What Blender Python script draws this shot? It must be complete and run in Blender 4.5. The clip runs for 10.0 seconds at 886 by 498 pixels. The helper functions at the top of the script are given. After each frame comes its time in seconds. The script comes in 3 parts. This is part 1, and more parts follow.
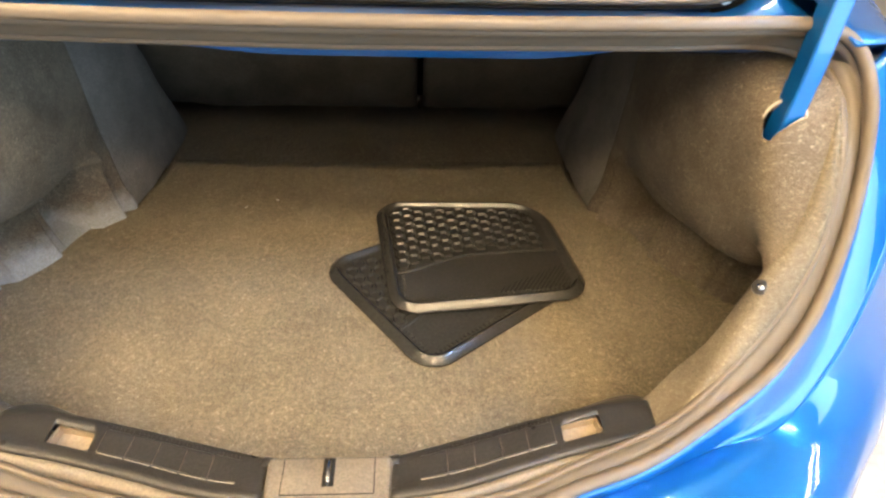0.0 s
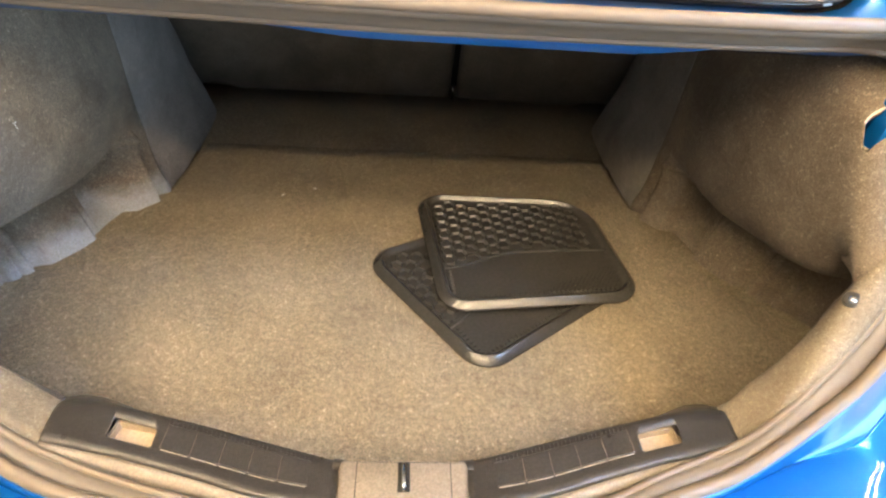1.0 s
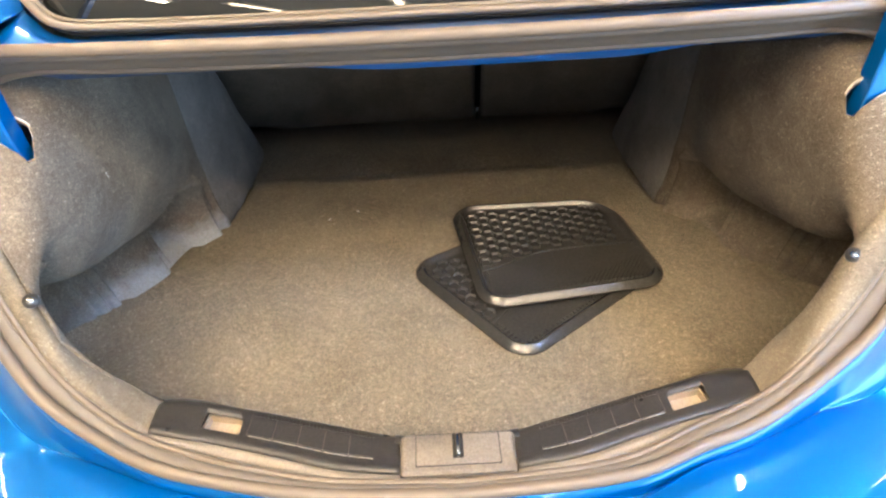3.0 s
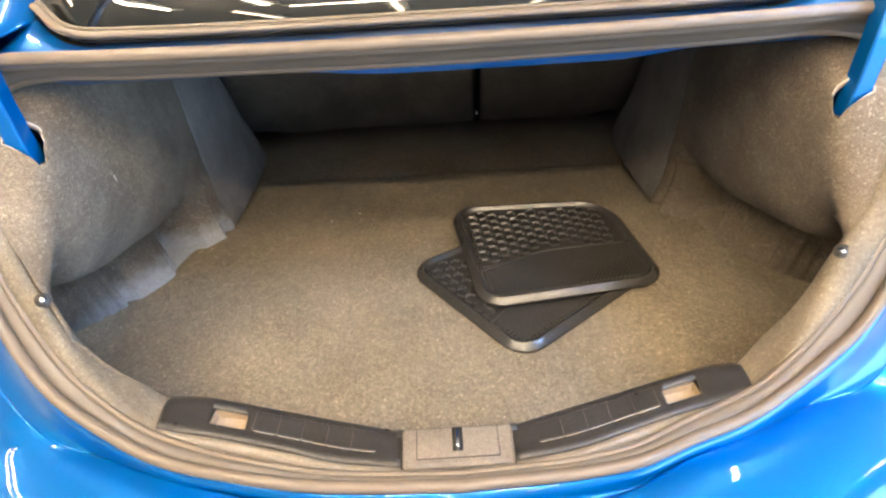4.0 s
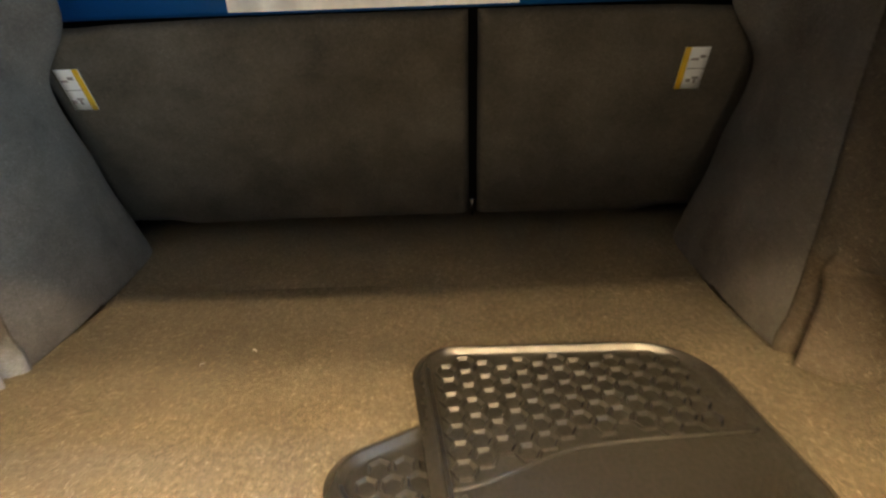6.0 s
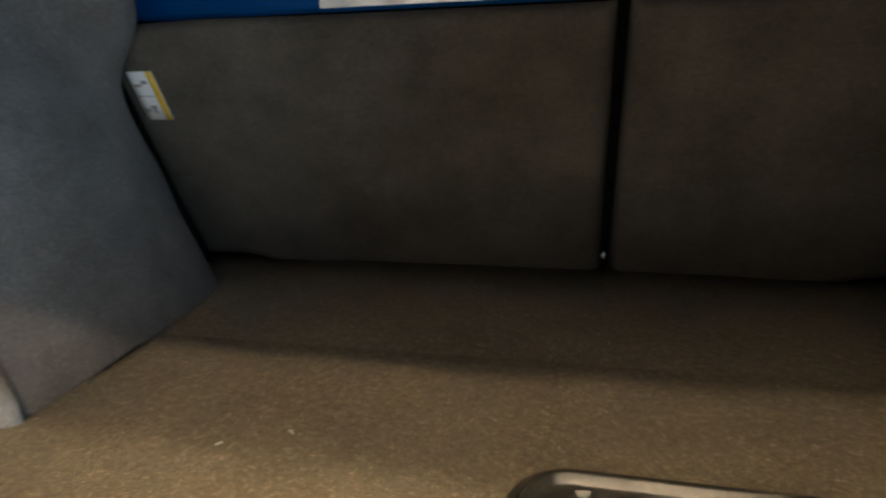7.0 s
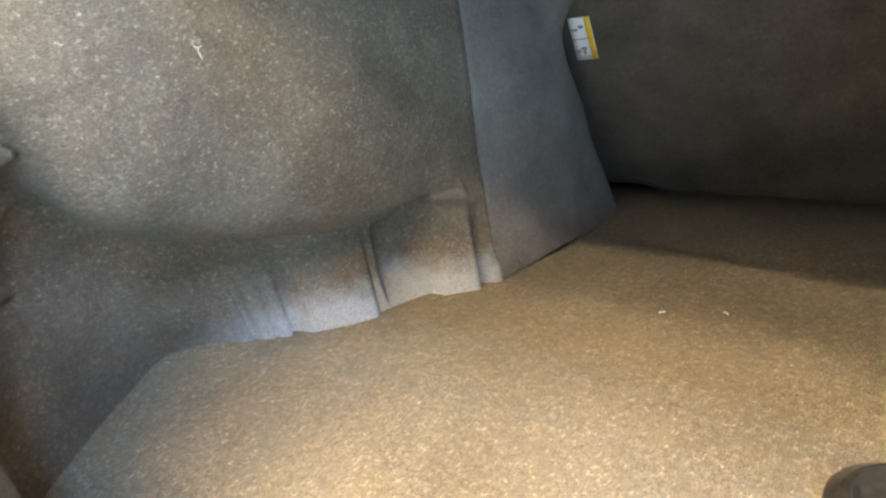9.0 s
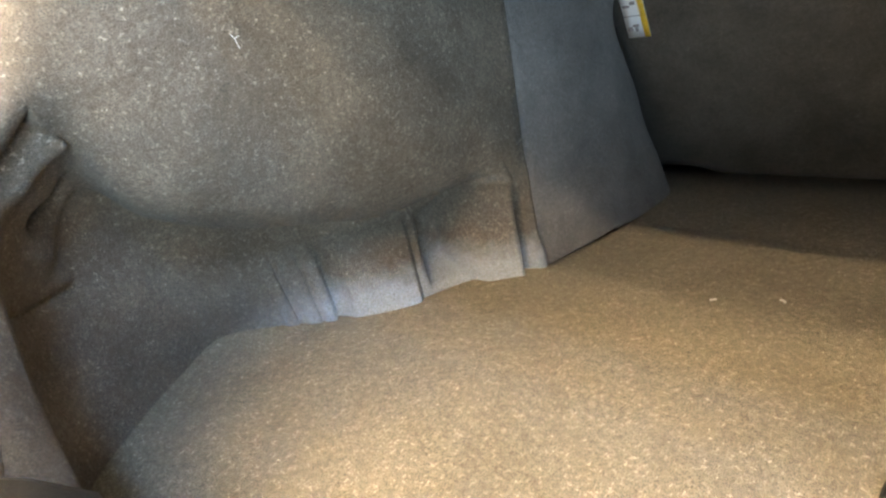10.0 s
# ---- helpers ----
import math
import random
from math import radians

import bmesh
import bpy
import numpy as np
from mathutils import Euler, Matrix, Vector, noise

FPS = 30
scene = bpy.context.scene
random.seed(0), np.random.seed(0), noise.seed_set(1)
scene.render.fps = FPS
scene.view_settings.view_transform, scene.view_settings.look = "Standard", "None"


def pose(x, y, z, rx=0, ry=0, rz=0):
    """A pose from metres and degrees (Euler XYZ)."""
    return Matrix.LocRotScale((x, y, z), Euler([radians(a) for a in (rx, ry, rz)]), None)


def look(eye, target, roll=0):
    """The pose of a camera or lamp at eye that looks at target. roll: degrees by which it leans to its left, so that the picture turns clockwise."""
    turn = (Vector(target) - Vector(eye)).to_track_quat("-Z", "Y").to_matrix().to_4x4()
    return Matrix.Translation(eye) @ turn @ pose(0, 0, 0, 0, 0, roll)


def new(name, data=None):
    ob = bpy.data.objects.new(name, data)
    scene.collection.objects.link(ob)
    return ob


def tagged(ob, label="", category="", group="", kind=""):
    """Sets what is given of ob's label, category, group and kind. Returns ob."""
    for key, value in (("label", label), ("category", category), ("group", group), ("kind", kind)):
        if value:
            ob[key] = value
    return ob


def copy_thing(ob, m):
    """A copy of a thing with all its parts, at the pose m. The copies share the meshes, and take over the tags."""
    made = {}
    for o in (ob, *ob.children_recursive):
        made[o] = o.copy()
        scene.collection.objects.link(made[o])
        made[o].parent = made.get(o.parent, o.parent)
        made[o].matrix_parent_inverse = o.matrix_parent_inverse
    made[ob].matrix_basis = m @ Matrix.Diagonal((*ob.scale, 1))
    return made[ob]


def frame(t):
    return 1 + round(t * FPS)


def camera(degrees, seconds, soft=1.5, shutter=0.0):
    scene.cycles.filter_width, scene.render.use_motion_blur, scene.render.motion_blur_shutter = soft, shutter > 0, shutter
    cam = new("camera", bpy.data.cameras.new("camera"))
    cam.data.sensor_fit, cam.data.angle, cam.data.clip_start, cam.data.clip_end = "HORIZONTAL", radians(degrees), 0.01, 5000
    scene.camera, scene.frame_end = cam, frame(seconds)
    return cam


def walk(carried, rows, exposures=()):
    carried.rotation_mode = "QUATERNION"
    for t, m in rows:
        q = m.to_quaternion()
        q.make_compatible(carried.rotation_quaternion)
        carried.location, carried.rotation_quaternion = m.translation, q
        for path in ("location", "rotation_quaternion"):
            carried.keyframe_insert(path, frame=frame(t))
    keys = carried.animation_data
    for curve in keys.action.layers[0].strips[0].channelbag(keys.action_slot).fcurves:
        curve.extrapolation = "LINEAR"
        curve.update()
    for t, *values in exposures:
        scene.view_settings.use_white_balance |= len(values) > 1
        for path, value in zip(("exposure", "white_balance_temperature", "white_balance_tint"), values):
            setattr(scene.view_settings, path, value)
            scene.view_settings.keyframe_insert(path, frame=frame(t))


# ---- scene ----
cam = camera(73.3, 10.0, soft=2.3, shutter=0.35)

PATH = [
    (0, (0.091, -0.38, 0.773), (0.207, 1.168, -0.488), 2.7),
    (0.5, (0.015, -0.337, 0.777), (0.167, 1.171, -0.528), 5.5),
    (1, (-0.014, -0.348, 0.755), (0.134, 1.18, -0.527), 5.5),
    (1.5, (-0.016, -0.375, 0.771), (0.093, 1.209, -0.445), 1.4),
    (2, (-0.023, -0.393, 0.772), (0.041, 1.195, -0.442), -0.9),
    (3.5, (-0.001, -0.465, 0.794), (-0.006, 1.119, -0.427), -3.4),
    (4, (-0.003, -0.468, 0.795), (-0.005, 1.125, -0.413), -3.5),
    (4.5, (0.0, -0.461, 0.79), (0.005, 1.144, -0.403), -3.3),
    (4.8, (0.007, -0.428, 0.766), (0.008, 1.196, -0.402), -3.3),
    (5, (0.003, -0.358, 0.728), (0.028, 1.272, -0.431), -2.7),
    (5.2, (0.02, -0.27, 0.655), (0.029, 1.41, -0.43), -3.4),
    (6.3, (0.078, 0.146, 0.42), (0.02, 1.992, -0.348), -1.2),
    (6.5, (0.071, 0.196, 0.382), (-0.034, 2.068, -0.315), -0.9),
    (7, (0.067, 0.279, 0.377), (-0.347, 2.114, -0.303), -2.3),
    (7.5, (0.026, 0.269, 0.368), (-0.744, 2.0, -0.272), -4.6),
    (8, (-0.017, 0.203, 0.35), (-1.057, 1.796, -0.266), -6.3),
    (8.5, (-0.025, 0.137, 0.352), (-1.232, 1.592, -0.3), -6.9),
    (9, (-0.017, 0.079, 0.348), (-1.299, 1.456, -0.332), -7.6),
    (9.5, (-0.013, 0.046, 0.349), (-1.34, 1.366, -0.357), -8.7),
    (10, (-0.006, 0.094, 0.343), (-1.42, 1.327, -0.352), -9.8),
]
walk(cam, [(t, look(eye, target, roll)) for t, eye, target, roll in PATH],
     exposures=[(0, 0.14, 6650, 7), (1, 0.40, 6350, 10), (2, 0.56, 5700, 10), (3.5, 0.24, 5750, 10), (5, 0.40, 5750, 10), (6.3, 0.62, 7800, 8), (7.0, 0.20, 6350, 8), (7.5, 0.22, 6250, 8), (8.2, 0.92, 6300, 6), (9, 0.92, 6250, 6), (10, 0.82, 6200, 6)])

from mathutils.bvhtree import BVHTree

# ---- world, daylight, exposure ----
world = bpy.data.worlds.new("sky")
scene.world = world
world.use_nodes = True
wt = world.node_tree
sky = wt.nodes.new("ShaderNodeTexSky")
sky.sky_type = "NISHITA"
sky.sun_disc = False
sky.sun_elevation, sky.sun_rotation = radians(35), radians(120)
wt.nodes["Background"].inputs[1].default_value = 0.06
wt.links.new(sky.outputs[0], wt.nodes["Background"].inputs[0])
sun = new("sun", bpy.data.lights.new("sun", "SUN"))
sun.data.energy, sun.data.angle, sun.data.color = 2.5, radians(0.5), (1.0, 0.95, 0.88)
sun.matrix_world = look((6, -4, 5), (0, 0, 0))


# ---- materials ----
def material(name, colour, rough=0.6, metal=0.0, second=None, scale=60.0, bump=0.0, bump_scale=200.0, coat=0.0,
             rough_var=0.0, stain=0.0, stain_scale=5.0, spec=0.5):
    """Principled material with colour grain, larger stains and relief."""
    m = bpy.data.materials.new(name)
    m.use_nodes = True
    nt = m.node_tree
    n, l = nt.nodes, nt.links
    b = n["Principled BSDF"]
    b.inputs["Metallic"].default_value = metal
    b.inputs["Coat Weight"].default_value = coat
    b.inputs["Coat Roughness"].default_value = 0.03
    b.inputs["Specular IOR Level"].default_value = spec
    co = n.new("ShaderNodeTexCoord")
    grain = n.new("ShaderNodeTexNoise")
    grain.inputs["Scale"].default_value = scale
    grain.inputs["Detail"].default_value = 4.0
    l.new(co.outputs["Object"], grain.inputs["Vector"])
    ramp = n.new("ShaderNodeValToRGB")
    ramp.color_ramp.elements[0].position, ramp.color_ramp.elements[1].position = 0.36, 0.66
    ramp.color_ramp.elements[0].color = (*colour, 1)
    ramp.color_ramp.elements[1].color = (*(second or colour), 1)
    l.new(grain.outputs["Fac"], ramp.inputs[0])
    big = n.new("ShaderNodeTexNoise")
    big.inputs["Scale"].default_value = stain_scale
    big.inputs["Detail"].default_value = 3.0
    l.new(co.outputs["Object"], big.inputs["Vector"])
    tone = n.new("ShaderNodeMapRange")
    tone.inputs["From Min"].default_value, tone.inputs["From Max"].default_value = 0.3, 0.7
    tone.inputs["To Min"].default_value, tone.inputs["To Max"].default_value = 1 - stain, 1 + stain
    l.new(big.outputs["Fac"], tone.inputs["Value"])
    mul = n.new("ShaderNodeVectorMath")
    mul.operation = "SCALE"
    l.new(ramp.outputs["Color"], mul.inputs[0])
    l.new(tone.outputs[0], mul.inputs["Scale"])
    l.new(mul.outputs[0], b.inputs["Base Color"])
    rr = n.new("ShaderNodeMapRange")
    rr.inputs["To Min"].default_value, rr.inputs["To Max"].default_value = max(0.0, rough - rough_var), min(1.0, rough + rough_var)
    l.new(big.outputs["Fac"], rr.inputs["Value"])
    l.new(rr.outputs[0], b.inputs["Roughness"])
    if bump:
        fine = n.new("ShaderNodeTexNoise")
        fine.inputs["Scale"].default_value = bump_scale
        fine.inputs["Detail"].default_value = 5.0
        l.new(co.outputs["Object"], fine.inputs["Vector"])
        bp = n.new("ShaderNodeBump")
        bp.inputs["Strength"].default_value = bump
        bp.inputs["Distance"].default_value = 0.003
        l.new(fine.outputs["Fac"], bp.inputs["Height"])
        l.new(bp.outputs[0], b.inputs["Normal"])
    return m


def glow(name, colour, strength):
    m = bpy.data.materials.new(name)
    m.use_nodes = True
    b = m.node_tree.nodes["Principled BSDF"]
    b.inputs["Base Color"].default_value = (*colour, 1)
    b.inputs["Emission Color"].default_value = (*colour, 1)
    b.inputs["Emission Strength"].default_value = strength
    return m


def carpet(name, dark, mid, pale, pale_share=0.60, pile=900.0, bump=0.35, patch=0.16, patch_scale=6.0, wrap=0.05):
    """Needle felt: short fibres lying two ways, pale ones and dark pits among them, trodden patches."""
    m = bpy.data.materials.new(name)
    m.use_nodes = True
    nt = m.node_tree
    n, l = nt.nodes, nt.links
    b = n["Principled BSDF"]
    b.inputs["Roughness"].default_value = 0.95
    b.inputs["Specular IOR Level"].default_value = 0.08
    b.inputs["Sheen Weight"].default_value = wrap
    co = n.new("ShaderNodeTexCoord")

    def noise(scale, detail, stretch=(1, 1, 1), turn=0.0, rough=0.6):
        mp = n.new("ShaderNodeMapping")
        mp.inputs["Scale"].default_value = stretch
        mp.inputs["Rotation"].default_value = (turn * .7, turn * .5, turn)
        l.new(co.outputs["Object"], mp.inputs["Vector"])
        t = n.new("ShaderNodeTexNoise")
        t.inputs["Scale"].default_value, t.inputs["Detail"].default_value, t.inputs["Roughness"].default_value = scale, detail, rough
        l.new(mp.outputs[0], t.inputs["Vector"])
        return t.outputs["Fac"]

    def ranged(value, a, c, lo=0.0, hi=1.0):
        t = n.new("ShaderNodeMapRange")
        t.inputs["From Min"].default_value, t.inputs["From Max"].default_value = a, c
        t.inputs["To Min"].default_value, t.inputs["To Max"].default_value = lo, hi
        l.new(value, t.inputs["Value"])
        return t.outputs[0]

    def maths(kind, x, y):
        t = n.new("ShaderNodeMath")
        t.operation = kind
        l.new(x, t.inputs[0])
        l.new(y, t.inputs[1])
        return t.outputs[0]

    def mixed(fac, x, y):
        t = n.new("ShaderNodeMix")
        t.data_type = "RGBA"
        l.new(fac, t.inputs["Factor"])
        for socket, v in (("A", x), ("B", y)):
            if isinstance(v, tuple):
                t.inputs[socket].default_value = (*v, 1)
            else:
                l.new(v, t.inputs[socket])
        return t.outputs["Result"]

    one = noise(pile, 2.0, (1, .28, .45), 0.5)
    two = noise(pile, 2.0, (.28, 1, .45), 0.2)
    fibre = maths("MAXIMUM", one, two)
    fine = noise(pile * 1.5, 4.0, rough=0.75)
    clump = noise(pile * .24, 5.0, rough=0.7)
    base = mixed(ranged(fine, .37, .58), dark, mid)
    pale_at = maths("MULTIPLY", ranged(fibre, pale_share, pale_share + .10), ranged(clump, .40, .62))
    base = mixed(pale_at, base, pale)
    tone = maths("MULTIPLY", ranged(clump, .33, .67, .86, 1.14), ranged(noise(patch_scale, 3.0), .3, .7, 1 - patch, 1 + patch))
    out = n.new("ShaderNodeVectorMath")
    out.operation = "SCALE"
    l.new(base, out.inputs[0])
    l.new(tone, out.inputs["Scale"])
    l.new(out.outputs[0], b.inputs["Base Color"])
    bp = n.new("ShaderNodeBump")
    bp.inputs["Strength"].default_value, bp.inputs["Distance"].default_value = bump, 0.0015
    l.new(maths("ADD", fibre, clump), bp.inputs["Height"])
    l.new(bp.outputs[0], b.inputs["Normal"])
    return m


CARPET = carpet("carpet", (0.070, 0.058, 0.040), (0.240, 0.203, 0.141), (0.41, 0.353, 0.262), pale_share=0.58, pile=600.0, bump=0.8)
# Paler and greyer than the side carpet, in place of cool light.
PANEL_FELT = carpet("panel felt paled for cool light", (0.105, 0.097, 0.087), (0.222, 0.207, 0.188), (0.35, 0.328, 0.30), pale_share=0.61, pile=850.0, bump=0.35, patch=0.22, patch_scale=10.0)
CARPET_RIM = carpet("rim carpet", (0.085, 0.070, 0.051), (0.215, 0.180, 0.130), (0.38, 0.33, 0.25), pile=800.0, patch=0.20, patch_scale=9.0)
# The second copy gets cool light painted along its foot.
CARPET_SIDE, CARPET_LIT = (carpet(name, (0.058, 0.048, 0.036), (0.185, 0.153, 0.115), (0.36, 0.308, 0.243), pile=680.0, bump=0.5, patch=0.28, patch_scale=9.0)
                            for name in ("side carpet", "side carpet lit at foot"))


def lit_foot(m, colour):
    """Cool light painted into the felt along the moulded recess's foot, with ragged edges."""
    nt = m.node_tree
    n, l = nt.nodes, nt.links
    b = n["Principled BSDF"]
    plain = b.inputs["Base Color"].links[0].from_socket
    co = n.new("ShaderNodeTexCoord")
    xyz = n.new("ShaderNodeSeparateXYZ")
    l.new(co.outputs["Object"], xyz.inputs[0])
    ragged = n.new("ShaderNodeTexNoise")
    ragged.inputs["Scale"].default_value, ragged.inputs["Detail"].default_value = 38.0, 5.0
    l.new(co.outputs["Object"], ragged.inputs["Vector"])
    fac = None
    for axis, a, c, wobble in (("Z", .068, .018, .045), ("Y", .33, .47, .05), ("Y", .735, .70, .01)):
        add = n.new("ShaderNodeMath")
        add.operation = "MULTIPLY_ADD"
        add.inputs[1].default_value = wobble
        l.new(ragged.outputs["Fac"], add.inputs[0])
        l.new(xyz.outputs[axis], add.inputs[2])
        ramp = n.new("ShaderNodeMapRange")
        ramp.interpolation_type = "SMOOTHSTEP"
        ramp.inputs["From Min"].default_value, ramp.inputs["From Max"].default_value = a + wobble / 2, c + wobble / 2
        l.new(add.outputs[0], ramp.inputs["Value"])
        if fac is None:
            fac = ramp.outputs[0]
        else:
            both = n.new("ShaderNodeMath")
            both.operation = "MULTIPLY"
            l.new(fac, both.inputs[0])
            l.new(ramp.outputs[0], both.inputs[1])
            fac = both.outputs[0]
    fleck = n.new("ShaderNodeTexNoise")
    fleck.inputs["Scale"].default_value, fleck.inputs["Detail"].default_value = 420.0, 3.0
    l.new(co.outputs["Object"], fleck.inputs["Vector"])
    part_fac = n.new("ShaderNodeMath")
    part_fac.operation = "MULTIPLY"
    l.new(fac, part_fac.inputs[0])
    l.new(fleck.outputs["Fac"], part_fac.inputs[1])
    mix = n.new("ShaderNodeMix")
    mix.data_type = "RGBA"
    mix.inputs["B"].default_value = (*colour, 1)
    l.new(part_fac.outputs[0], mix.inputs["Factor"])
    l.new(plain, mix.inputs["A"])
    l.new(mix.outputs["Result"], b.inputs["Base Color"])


lit_foot(CARPET_LIT, (0.44, 0.48, 0.53))
SEAT_FELT = carpet("seat felt", (0.066, 0.058, 0.047), (0.118, 0.103, 0.084), (0.18, 0.158, 0.130), pale_share=0.64, pile=700.0, bump=0.25, patch=0.28, patch_scale=8.0)
PLASTIC = material("black plastic", (0.028, 0.026, 0.024), 0.28, second=(0.042, 0.039, 0.036), scale=300, bump=0.25, bump_scale=500,
                   rough_var=0.015, stain=0.12, stain_scale=25)
# Beige base colour holds the warm light inside the pockets.
POCKET = material("pocket plastic in warm light", (0.30, 0.235, 0.165), 0.6, second=(0.38, 0.30, 0.21), scale=300, bump=0.3, bump_scale=400, stain=0.15, stain_scale=30)
# Lighter brown carries the warm highlight along the sill's front edge.
PLASTIC_GLINT = material("plastic edge with painted highlight", (0.17, 0.140, 0.104), 0.42, second=(0.23, 0.190, 0.145), scale=350, bump=0.3, bump_scale=420,
                        stain=0.2, stain_scale=14)
PLASTIC_GREY = material("grey grained plastic", (0.13, 0.110, 0.086), 0.55, second=(0.185, 0.158, 0.126), scale=350, bump=0.5, bump_scale=420,
                        stain=0.12, stain_scale=20)
RUBBER = material("weather strip rubber", (0.128, 0.101, 0.075), 0.40, second=(0.134, 0.106, 0.079), scale=400, bump=0.04, bump_scale=600,
                  rough_var=0.02, stain=0.04, stain_scale=5)
RUBBER_BAND = material("weather strip band", (0.120, 0.100, 0.078), 0.55, second=(0.134, 0.113, 0.089), scale=400, bump=0.10, bump_scale=700,
                       stain=0.05, stain_scale=5)
MAT_RUBBER = material("mat rubber", (0.030, 0.028, 0.025), 0.21, second=(0.038, 0.036, 0.032), scale=200, rough_var=0.01, stain=0.1, stain_scale=10)
PAINT = material("blue metallic paint", (0.003, 0.098, 0.36), 0.34, metal=0.45, second=(0.005, 0.128, 0.43), scale=900, coat=0.75, stain=0.04, spec=0.1)
GLASS = material("dark tinted glass", (0.012, 0.013, 0.012), 0.03, rough_var=0.0, coat=0.3)
CHROME = material("steel", (0.5, 0.5, 0.5), 0.2, metal=1.0, stain=0.1, stain_scale=40)
# Near-black stands for shade in slots and behind gaps.
DARK = material("near-black for shaded gaps", (0.01, 0.01, 0.01), 0.9, stain=0.1)
BOARD = material("cut board edge", (0.42, 0.38, 0.32), 0.8, second=(0.55, 0.5, 0.43), scale=200)
PAPER = material("white label paper", (0.90, 0.90, 0.88), 0.45, second=(0.93, 0.93, 0.91), scale=80, stain=0.05)
YELLOW = material("yellow label band", (0.80, 0.50, 0.03), 0.5, second=(0.85, 0.56, 0.05), scale=80)
INK = material("grey print", (0.30, 0.28, 0.27), 0.6, second=(0.42, 0.36, 0.34), scale=90)
CONCRETE = material("garage floor", (0.42, 0.41, 0.39), 0.45, second=(0.52, 0.51, 0.49), scale=30, stain=0.1, stain_scale=1.0)
WALLPAINT = material("garage wall", (0.38, 0.36, 0.33), 0.8, second=(0.44, 0.42, 0.39), scale=20, stain=0.05)
CEIL = material("garage ceiling", (0.42, 0.40, 0.37), 0.85, second=(0.48, 0.46, 0.43), scale=15, stain=0.05)
STEEL_DARK = material("lamp housing", (0.35, 0.35, 0.35), 0.5, stain=0.05)
TUBE = glow("lamp tube", (1.0, 0.75, 0.45), 205.0)
TUBE_DIM = glow("dim lamp tube", (1.0, 0.72, 0.42), 70.0)
TUBE_COOL = glow("cool lamp tube", (0.38, 0.61, 1.0), 290.0)
PALE_METAL = material("pale metal for cabin light", (0.72, 0.74, 0.76), 0.35, metal=0.4, second=(0.8, 0.82, 0.84), scale=60, bump=0.3, bump_scale=60, stain=0.1)
LINT = material("lint", (0.62, 0.6, 0.56), 0.9, stain=0.1)


# ---- mesh helpers ----
def smooth_line(points, n):
    """A Catmull-Rom line through the points, n steps from one to the next."""
    p = np.array(points, float)
    p = np.vstack([2 * p[0] - p[1], p, 2 * p[-1] - p[-2]])
    out = []
    for i in range(1, len(p) - 2):
        a, b, c, d = p[i - 1:i + 3]
        for k in range(n):
            t = k / n
            out.append(0.5 * (2 * b + (c - a) * t + (2 * a - 5 * b + 4 * c - d) * t * t + (3 * b - a - 3 * c + d) * t ** 3))
    out.append(p[-2])
    return np.array(out)


def mirrored(line):
    """The line from x = 0 outwards, with its mirror image before it."""
    other = line[::-1] * (-1, 1, 1)
    return np.vstack([other, pressed(line)[1:]])


def pressed(line):
    """The right half of the boot's edge, its lower bend moved in to fit the camera's view."""
    out = np.array(line, float)
    for p in out:
        w = step(.20, .32, p[0]) * (1 - step(.48, .58, p[0])) * (1 - step(.28, .38, p[2]))
        p += (-.010 * w, .008 * w, .004 * w)
    return out


def step(a, b, v):
    t = min(1.0, max(0.0, (v - a) / (b - a)))
    return t * t * (3 - 2 * t)


def sheet(rows, closed=False):
    """A bmesh of quads through rows of points (rows x columns x 3)."""
    bm = bmesh.new()
    grid = [[bm.verts.new(tuple(map(float, v))) for v in row] for row in rows]
    for r0, r1 in zip(grid, grid[1:]):
        n = len(r0)
        for i in range(n if closed else n - 1):
            j = (i + 1) % n
            bm.faces.new((r0[i], r0[j], r1[j], r1[i]))
    return bm


def box(bm, size, centre=(0, 0, 0), turn=None, bevel=0.0):
    m = Matrix.Translation(centre) @ (turn.to_4x4() if turn is not None else Matrix()) @ Matrix.Diagonal((*size, 1))
    made = bmesh.ops.create_cube(bm, size=1, matrix=m)["verts"]
    if bevel:
        edges = list({e for v in made for e in v.link_edges})
        bmesh.ops.bevel(bm, geom=edges, offset=bevel, segments=2, affect="EDGES", profile=0.5)
    return bm


def sweep(line, section, closed=False, up=(0, 0, 1)):
    """A tube: a flat section (list of a, b) carried along a line, with its ends capped."""
    line = np.array(line, float)
    rows = []
    up = Vector(up)
    n = len(line)
    for i in range(n):
        a = line[(i - 1) % n] if closed else line[max(i - 1, 0)]
        b = line[(i + 1) % n] if closed else line[min(i + 1, n - 1)]
        t = Vector(b - a).normalized()
        side = t.cross(up)
        side = side.normalized() if side.length > 1e-4 else Vector((1, 0, 0))
        over = side.cross(t)
        rows.append([Vector(line[i]) + side * s + over * o for s, o in section])
    if closed:
        rows.append(rows[0])
    bm = sheet(rows, closed=True)
    if not closed:
        bm.verts.ensure_lookup_table()
        k = len(section)
        bm.faces.new(bm.verts[:k])
        bm.faces.new(bm.verts[-k:])
    bmesh.ops.remove_doubles(bm, verts=bm.verts, dist=1e-5)
    return bm


def ring(rx, ry=None, n=12):
    ry = ry or rx
    return [(rx * math.cos(2 * math.pi * i / n), ry * math.sin(2 * math.pi * i / n)) for i in range(n)]


